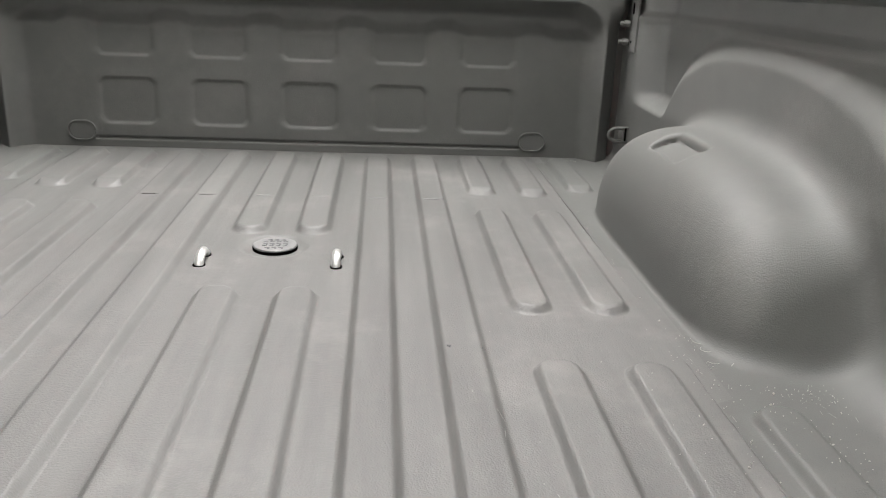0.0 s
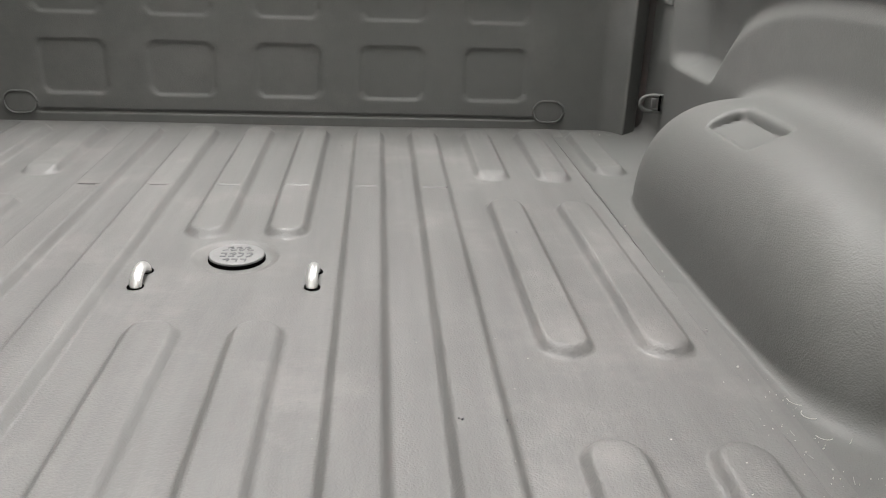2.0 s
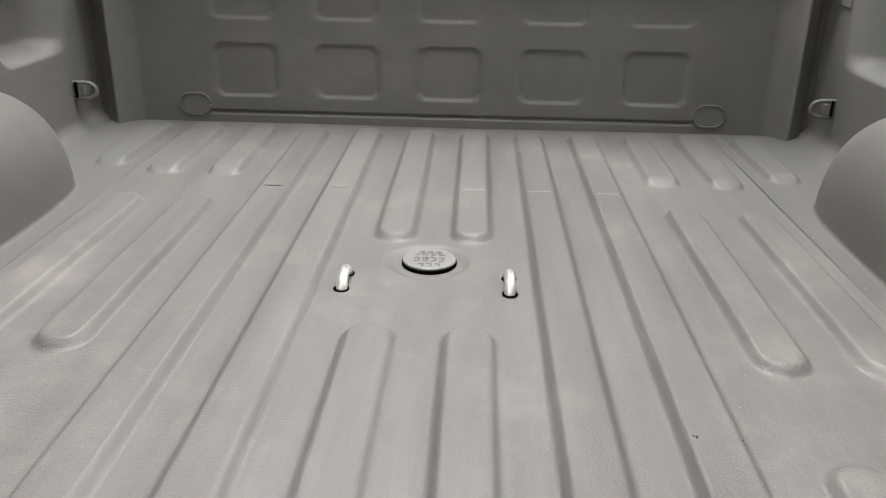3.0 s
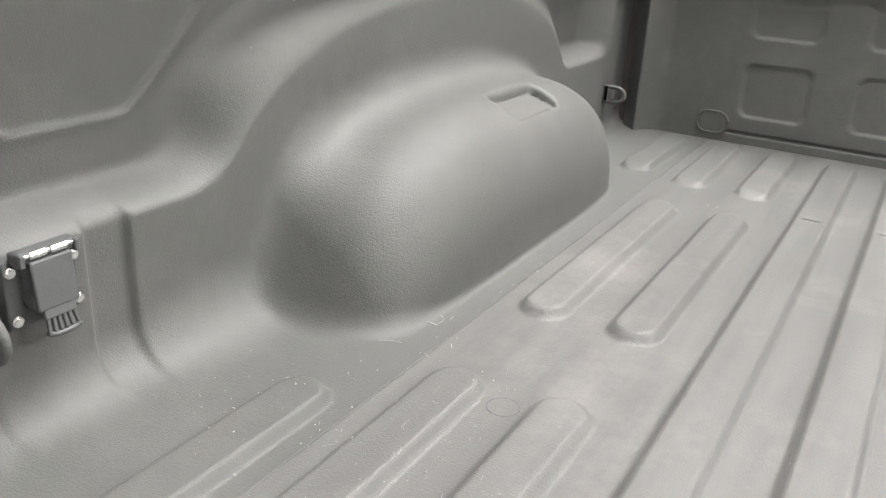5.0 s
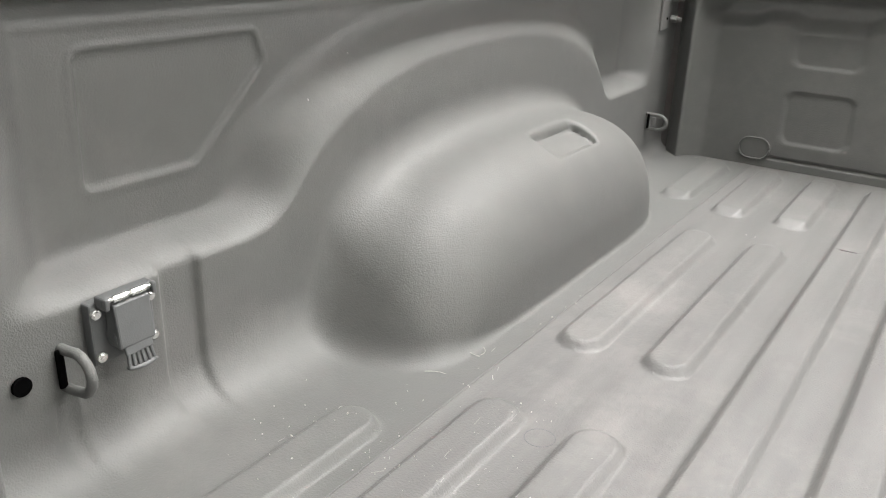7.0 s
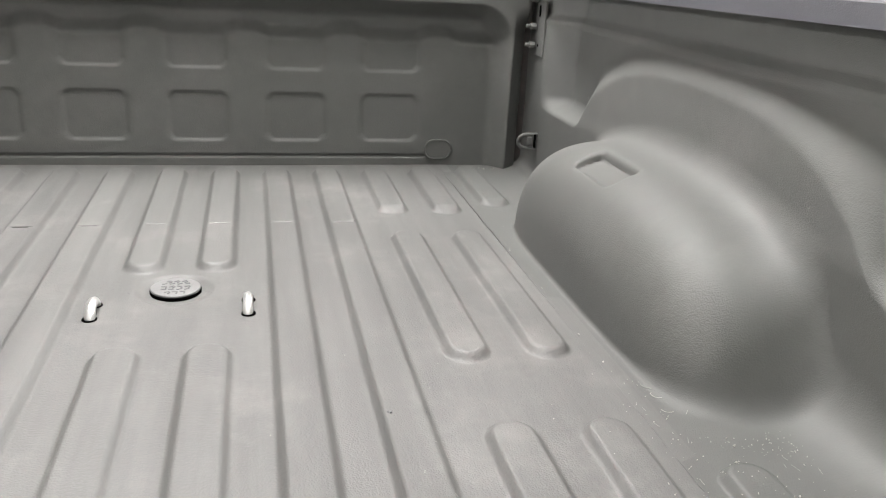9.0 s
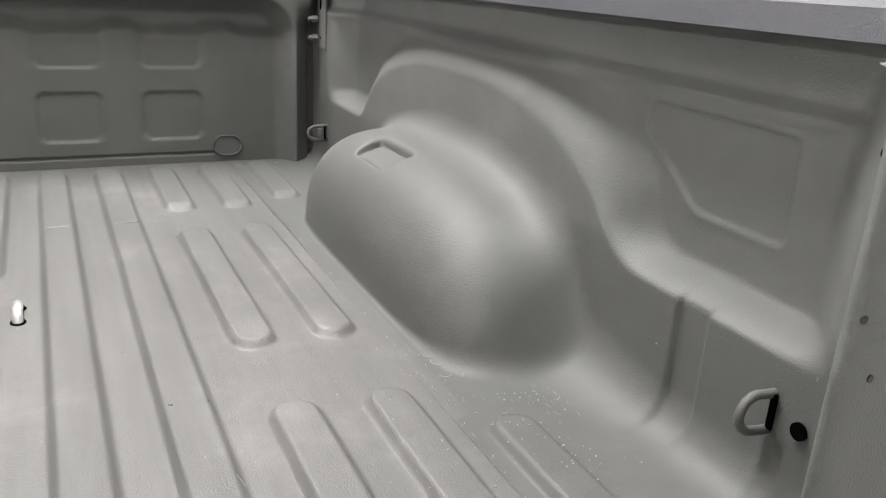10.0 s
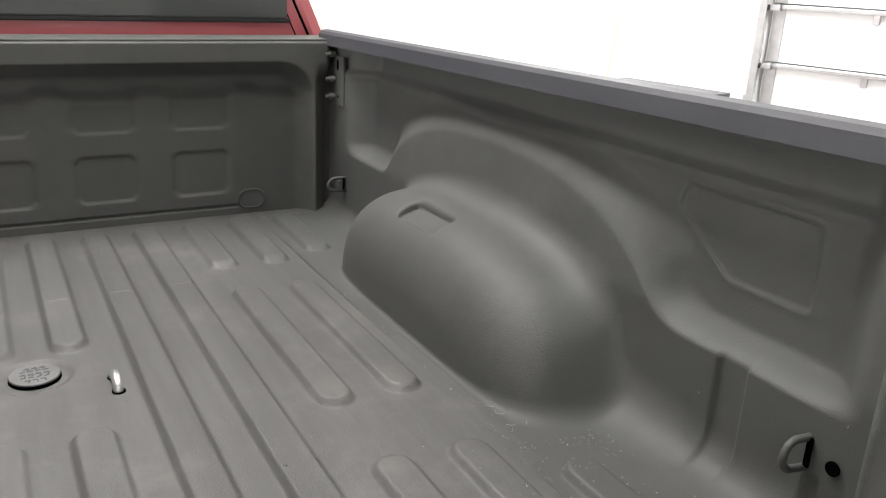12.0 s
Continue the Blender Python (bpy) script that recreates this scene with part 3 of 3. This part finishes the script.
part("channel_lip", box((0.008, 0.05, 3.0), (WX - 0.068, DY1 + 0.004, GROUND + 1.5), 0.002), GALV, track)
part("channel_lip", box((0.006, 0.06, 3.0), (WX - 0.005, DY1 + 0.05, GROUND + 1.5), 0.002), GALV, track)
for bz in (-0.315, 0.62, 1.4):
    part("bracket", box((0.05, 0.05, 0.06), (WX - 0.03, DY1 + 0.055, bz), 0.004), GALV, track)
cord = part("hanging_cord", tube([(WX - 0.012, 4.65, 2.2), (WX - 0.012, 4.81, 1.1), (WX - 0.012, 4.90, 0.44), (WX - 0.012, 5.0, -0.26), (WX - 0.012, 5.01, -0.7)], 0.0055, 8),
            ORANGE)
cord.matrix_world = SHOP
tagged(cord, "thin orange cord hanging down the white wall", "cord")
bench = tagged(new("work_bench"), "low dark-topped work bench against the white wall", "work bench")
bench.matrix_world = SHOP
part("bench_top", box((0.5, 1.1, 0.04), (WX - 0.27, 4.2, -0.31), 0.006), SLATE, bench)
for by in (3.7, 4.7):
    for bx in (WX - 0.48, WX - 0.06):
        part("leg", box((0.05, 0.05, 0.64), (bx, by, -0.65), 0.004), SLATE, bench)

# ---- ceiling lights, unseen, added to carry the lamps ----
first = None
for lx, ly, watts in LAMPS:
    if first is None:
        first = tagged(new("unseen_ceiling_light"), "long white ceiling light fixture, added out of view", "ceiling light", "ceiling lights")
        first.location = (lx, ly, CEIL)
        part("housing", box((0.96, 2.7, 0.06), (0, 0, -0.031), 0.008), DOORWHITE, first)
        part("end_cap", box((0.96, 0.02, 0.08), (0, 1.36, -0.042), 0.004), DOORWHITE, first)
        part("end_cap", box((0.96, 0.02, 0.08), (0, -1.36, -0.042), 0.004), DOORWHITE, first)
    else:
        copy_thing(first, Matrix.Translation((lx, ly, CEIL)))

# ---- tie-down rings ----


def ring(name, place, sign, height, reach, rod, mat, label):
    """A D-shaped rod that stands out from a slot in the side wall."""
    x0, y0, z0 = place
    pts = []
    h = height / 2
    pts.append((sign * (x0 + 0.02), y0, z0 + h))
    pts.append((sign * (x0 - 0.2 * reach), y0 + 0.002, z0 + h))
    for k in range(9):
        a = math.pi / 2 - math.pi * k / 8
        pts.append((sign * (x0 - 0.45 * reach - 0.55 * reach * math.cos(a)), y0 + 0.004, z0 + h * math.sin(a)))
    pts.append((sign * (x0 - 0.2 * reach), y0 + 0.002, z0 - h))
    pts.append((sign * (x0 + 0.02), y0, z0 - h))
    r = put(part(name, tube(pts, rod, 12), mat, None, label, True))
    part("slot", box((0.004, 0.008, height * 0.98), (sign * (x0 - 0.001), y0 - 0.003, z0 + 0.002), 0.0015), BLACK, r)
    return r


for sign in (1, -1):
    ring("tie_down_ring", (0.797, 0.442 if sign > 0 else 0.432, 0.108 if sign > 0 else 0.111), sign, 0.041, 0.037, 0.0051, LINER, "grey sprayed steel tie-down loop")
    f = ring("tie_down_ring", (0.794, 1.895, 0.086), sign, 0.034, 0.042, 0.0042, LINER, "grey sprayed steel tie-down loop")
    part("hook", box((0.012, 0.006, 0.02), (sign * 0.780, 1.893, 0.088), 0.002), LINER, f)
    put(part("drain_hole", cyl(0.0092, 0.003, pose(sign * 0.7965, 0.405 if sign > 0 else 0.391, 0.107 if sign > 0 else 0.112, 0, 90, 0), 24), BLACK))
    # keyhole slot and small slot beside the post
    bm = cyl(0.010, 0.003, pose(sign * 0.7985, 0.377 if sign > 0 else 0.370, 0.396, 0, 90, 0), 24)
    cyl(0.0055, 0.003, pose(sign * 0.7985, 0.3835 if sign > 0 else 0.3765, 0.3845, 0, 90, 0), 20, bm=bm)
    put(part("keyhole", bm, BLACK))
    put(part("slot", box((0.003, 0.004, 0.014), (sign * 0.7985, 0.3735, 0.338), 0.001), BLACK))
    # bracket plate in the front corner
    plate = put(part("corner_bracket", box((0.006, 0.064, 0.128), (sign * 0.7975, 1.934, 0.352), 0.0015), LINER, None, "grey sprayed corner bracket"))
    part("oval_hole", cyl(0.007, 0.002, pose(sign * 0.794, 1.938, 0.392, 0, 90, 0) @ Matrix.Diagonal((2.0, 0.8, 1, 1)), 20), BLACK, plate)
    part("bolt_hole", cyl(0.003, 0.002, pose(sign * 0.794, 1.936, 0.312, 0, 90, 0), 12), BLACK, plate)
    for bz in (0.418, 0.355, 0.311):
        bolt = part("bolt", cyl(0.0085, 0.014, pose(sign * 0.784, 1.952, bz, 0, 90 * sign, 0), 6, 0.001), LINER, plate)
        part("stud", cyl(0.005, 0.012, pose(sign * 0.773, 1.952, bz, 0, 90 * sign, 0), 12, 0.001), LINER, bolt)

clip = put(part("lamp_clip", box((0.020, 0.012, 0.040), (0.824, 0.336, 0.425), 0.003), RUBBER, None, "black plastic lamp clip"))
part("clip_tongue", box((0.010, 0.004, 0.024), (0.822, 0.3285, 0.425), 0.001), PLASTIC, clip)

# ---- wiring plug in the tail lamp opening ----
plug = put(part("lamp_plug", cyl(0.020, 0.05, pose(0.878, 0.352, 0.088, 0, 80, 12), 8, 0.004), IVORY, None, "ivory plastic wiring plug", False))
part("collar", cyl(0.025, 0.03, pose(0.914, 0.357, 0.088, 0, 80, 12), 12, 0.004), IVORY, plug)
part("clip", box((0.045, 0.014, 0.010), (0.880, 0.334, 0.106), 0.003), IVORY, plug)
part("pin_socket", cyl(0.007, 0.06, pose(0.905, 0.333, 0.079, 0, 80, 12), 10, 0.002), PLASTIC, plug)
put(part("rail_end_cap", box((0.10, 0.06, 0.035), (0.845, 0.285, 0.462), 0.008), RAIL))

# ---- trailer socket on the wall ----
AT = Matrix.Translation((-0.791, 0.494, 0.135))
sock = put(part("trailer_socket", box((0.014, 0.070, 0.064), AT @ Vector((-0.005, 0, 0)), 0.002), PLASTIC, None, "grey plastic trailer wiring socket"))


def socket_part(name, size, place, bevel, tilt=0, under=None, mat=PLASTIC, label=""):
    return part(name, box(size, AT @ Vector(place), bevel, pose(0, 0, 0, 0, tilt, 0)), mat, under or sock, label)


socket_part("top_flange", (0.014, 0.056, 0.010), (0.006, 0.001, 0.034), 0.002)
part("barrel", cyl(0.020, 0.020, AT @ pose(0.006, 0.0, -0.004, 0, 90, 0), 28, 0.002), PLASTIC, sock)
lid = socket_part("lid", (0.006, 0.040, 0.046), (0.0165, 0.001, 0.008), 0.002, -5)
for sy in (-0.0175, 0.0195):
    socket_part("lid_cheek", (0.014, 0.003, 0.030), (0.0105, sy, 0.014), 0.001, 0, lid)
socket_part("tab", (0.004, 0.031, 0.012), (0.0195, 0.001, -0.0170), 0.0015, -12, lid)
for k in range(6):
    lean = (k - 2.5) * 3.0
    finger = box((0.0036, 0.0032, 0.016), AT @ Vector((0.0212, -0.0122 + 0.0053 * k, -0.0280)), 0.0012, pose(0, 0, 0, lean, -14, 0))
    part("tab_finger", finger, PLASTIC, lid)
tip = [AT @ Vector((0.0235 - 0.0012 * math.cos(a), 0.001 - 0.0145 * math.cos(a), -0.0345 - 0.0035 * math.sin(a)))
       for a in [math.pi * k / 10 for k in range(11)]]
part("tab_edge", tube(tip, 0.0026, 8), PLASTIC, lid, "", True)
pin = part("hinge_pin", cyl(0.0022, 0.046, AT @ pose(0.013, 0.002, 0.0355, 90, 0, 0), 12), STEEL, sock, "bright steel hinge pin")
for sy in (-0.009, 0.011):
    part("pin_sleeve", cyl(0.0036, 0.016, AT @ pose(0.0135, sy, 0.0355, 90, 0, 0), 14, 0.0008), STEEL, pin, "bright steel hinge sleeve")
for sy in (-0.024, 0.028):
    socket_part("hinge_ear", (0.018, 0.005, 0.012), (0.008, sy, 0.033), 0.0015)
for sy, sz in ((-0.0295, 0.0225), (-0.029, -0.0225), (0.0305, 0.0205), (0.0305, -0.0225)):
    screw = part("screw", cyl(0.0055, 0.005, AT @ pose(0.004, sy, sz, 0, 90, 0), 16, 0.0012), STEEL, sock, "bright steel screw")
    part("screw_core", cyl(0.003, 0.002, AT @ pose(0.007, sy, sz, 0, 90, 0), 10), STEEL, screw)

# ---- hitch cover and safety chain loops ----
cover = tagged(new("hitch_cover"), "round grey plastic hitch cover with embossed marks", "hitch cover")
cover.location = (-0.001, 1.238, 0.0)
part("disc", cyl(0.0376, 0.004, pose(0, 0, 0.0008), 48, 0.0015), CAPMAT, cover)
# Void-black rim, which also paints the shadow ring round the disc.
part("seal", cyl(0.0388, 0.010, pose(0, 0, -0.0055), 48, 0.001), BLACK, cover, "black rim with the painted shade under the disc")
# The bars' dark grey paints in the shading of the embossed marks.
random.seed(11)
for row, (y, marks) in enumerate(((0.022, 3), (0.012, 4), (0.001, 4), (-0.010, 4), (-0.020, 3))):
    for k in range(marks):
        x = (k - (marks - 1) / 2) * 0.0115
        ang = random.choice((0, 18, -22, 35))
        part("raised_bar", box((0.0085, 0.0028, 0.0016), (x, y, 0.0028), 0.0006, pose(0, 0, 0, 0, 0, ang)), SLATE, cover)
        if row % 2 == 0:
            part("raised_bar", box((0.0026, 0.0072, 0.0016), (x + 0.003, y - 0.004, 0.0028), 0.0006, pose(0, 0, 0, 0, 0, -ang)), SLATE, cover)
for sign in (1, -1):
    pts = []
    for k in range(13):
        a = math.pi * k / 12
        pts.append((sign * 0.109, 1.158 - 0.0245 * math.cos(a), 0.0 + 0.0135 * math.sin(a)))
    pts = [(sign * 0.109, 1.1335, -0.014)] + pts + [(sign * 0.109, 1.1825, -0.014)]
    loop = put(part("safety_chain_loop", tube(pts, 0.0074, 12), CHROME, None, "bright steel safety chain loop", True))
    for hy in (1.1335, 1.1825):
        part("hole_rim", cyl(0.0105, 0.001, pose(sign * 0.1095, hy, 0.0006), 20), BLACK, loop)

# ---- crumbs and fibres left on the floor ----
random.seed(5)
np.random.seed(5)
bm = bmesh.new()


def crumb(x, y, size):
    z = float(ribs(np.array([x]), np.array([y]))[0]) + (0.0024 if abs(x) > 0.577 else 0.0) + size * 0.3
    m = Matrix.Translation((x, y, z)) @ Euler((random.random() * 6, random.random() * 6, random.random() * 6)).to_matrix().to_4x4() @ \
        Matrix.Diagonal((size * random.uniform(0.6, 1.6), size * random.uniform(0.5, 1.0), size * random.uniform(0.4, 0.8), 1))
    bmesh.ops.create_icosphere(bm, subdivisions=1, radius=0.7, matrix=m)


CLUSTERS = [(0.66, 0.6, 0.07, 0.06, 85), (0.7, 0.7, 0.05, 0.02, 85), (0.6, 0.8, 0.03, 0.06, 55), (0.52, 0.62, 0.07, 0.12, 12), (0.655, 0.85, 0.02, 0.02, 20), (0.42, 0.95, 0.04, 0.02, 8),
            (0.53, 0.94, 0.03, 0.02, 7), (0.69, 1.955, 0.03, 0.012, 30), (0.63, 1.5, 0.02, 0.03, 12), (0.3, 0.8, 0.2, 0.2, 7), (-0.5, 0.78, 0.03, 0.03, 25), (-0.6, 0.62, 0.06, 0.07, 45),
            (-0.52, 0.6, 0.04, 0.06, 25), (-0.7, 0.62, 0.04, 0.07, 25), (-0.69, 1.965, 0.03, 0.01, 20), (-0.1, 1.33, 0.03, 0.006, 3), (-0.45, 1.52, 0.01, 0.01, 3), (0.0, 1.0, 0.4, 0.5, 11),
            (0.0, 1.983, 0.6, 0.004, 30), (0.578, 0.9, 0.004, 0.3, 55), (-0.578, 0.8, 0.004, 0.25, 30), (0.47, 0.8, 0.012, 0.02, 12), (0.36, 0.8, 0.02, 0.25, 5), (-0.47, 0.66, 0.02, 0.05, 20),
            (-0.36, 0.55, 0.03, 0.1, 15)]
for cx, cy, sx, sy, count in CLUSTERS:
    for k in range(count):
        x, y = random.gauss(cx, sx), random.gauss(cy, sy)
        if abs(x) < 0.74 and 0.3 < y < 1.985 and not (abs(x) > 0.61 and 0.75 < y < 1.6):
            crumb(x, y, abs(random.gauss(0.0004, 0.0006)) + 0.0004)
debris = part("debris", bm, CRUMB)
tagged(debris, "small white crumbs scattered over the bed floor", "debris", "", "stuff")
bm = bmesh.new()
for k in range(70):
    x, y = random.uniform(-0.55, 0.56), random.uniform(0.45, 1.95)
    crumb(x, y, abs(random.gauss(0.0004, 0.0005)) + 0.0005)
for x, y in ((0.271, 0.815), (0.268, 0.817), (0.313, 0.815), (0.316, 0.814), (0.31, 1.52), (-0.02, 1.975)):
    crumb(x, y, 0.0022)
tagged(part("grit", bm, SLATE), "dark specks of grit on the bed floor", "debris", "", "stuff")
bm = bmesh.new()
for k in range(15):
    cx, cy = random.choice(((0.635, 0.83), (0.625, 0.81), (0.645, 0.86), (0.63, 0.82), (0.64, 0.84), (-0.62, 0.83)))
    x, y, a, bend = random.gauss(cx, 0.02), random.gauss(cy, 0.03), random.random() * 6.3, random.gauss(0, 0.7)
    pts, n = [], random.randint(5, 14)
    for j in range(n):
        pts.append((x, y, float(ribs(np.array([x]), np.array([y]))[0]) + (0.0028 if abs(x) > 0.577 else 0.0006)))
        x, y, a = x + 0.0022 * math.cos(a), y + 0.0022 * math.sin(a), a + bend * 0.2
    tube(pts, random.uniform(0.0002, 0.0004), 5, bm=bm)
tagged(part("fibres", bm, CRUMB), "pale shavings and fibres on the bed floor", "debris", "", "stuff")

# ---- pale scuffs and chips in the coating ----
random.seed(21)
bm = bmesh.new()


def on_side(y, z):
    """How far out the side wall stands at y, z."""
    return float(wall_x(np.array([y]), np.array([z]))[0])


SCUFFS = [(-0.500, 0.740, 0.020, 0.030, 26), (-0.455, 0.640, 0.030, 0.060, 22), (-0.60, 0.86, 0.035, 0.012, 14), (-0.62, 0.62, 0.05, 0.05, 12),
          (-0.36, 0.70, 0.03, 0.10, 8), (0.62, 0.82, 0.02, 0.03, 14), (0.53, 0.775, 0.012, 0.014, 9), (0.42, 0.955, 0.02, 0.012, 6), (0.69, 0.66, 0.05, 0.04, 12),
          (0.30, 0.62, 0.10, 0.10, 8), (0.38, 1.462, 0.008, 0.008, 5), (0.60, 1.47, 0.02, 0.02, 10), (0.68, 1.955, 0.03, 0.01, 12), (-0.10, 0.75, 0.2, 0.2, 8)]
for cx, cy, sx, sy, count in SCUFFS:
    for k in range(count // 2):
        x, y = random.gauss(cx, sx), random.gauss(cy, sy)
        heading = random.gauss(math.pi / 2, 0.35)
        length, pts = random.uniform(0.003, 0.016), []
        if abs(x) > 0.73 or (abs(x) > 0.605 and 0.74 < y < 1.56):
            continue
        for j in range(4):
            px, py = x + length * j / 3 * math.cos(heading), y + length * j / 3 * math.sin(heading)
            pts.append((px, py, float(ribs(np.array([px]), np.array([py]))[0]) + (0.0012 if abs(px) > 0.577 else 0.0)))
        tube(pts, random.uniform(0.0002, 0.0004), 5, bm=bm)
CHIPS = [(1, 0.944, 0.163), (1, 0.62, 0.10), (1, 0.40, 0.165), (1, 1.72, 0.225), (-1, 0.885, 0.345), (-1, 0.80, 0.30), (-1, 0.65, 0.06), (-1, 1.77, 0.30), (1, 0.78, 0.055)]
for side, y, z in CHIPS:
    m = Matrix.Translation((side * (on_side(y, z) + 0.0002), y, z)) @ Euler((random.random() * 6, 0, 0)).to_matrix().to_4x4() @ Matrix.Diagonal((0.0012, 0.0012, 0.0028, 1))
    bmesh.ops.create_icosphere(bm, subdivisions=1, radius=0.9, matrix=m)
tagged(part("scuffs", bm, SCUFF), "pale scuffs and chips in the grey bed coating", "scuffs", "", "stuff")
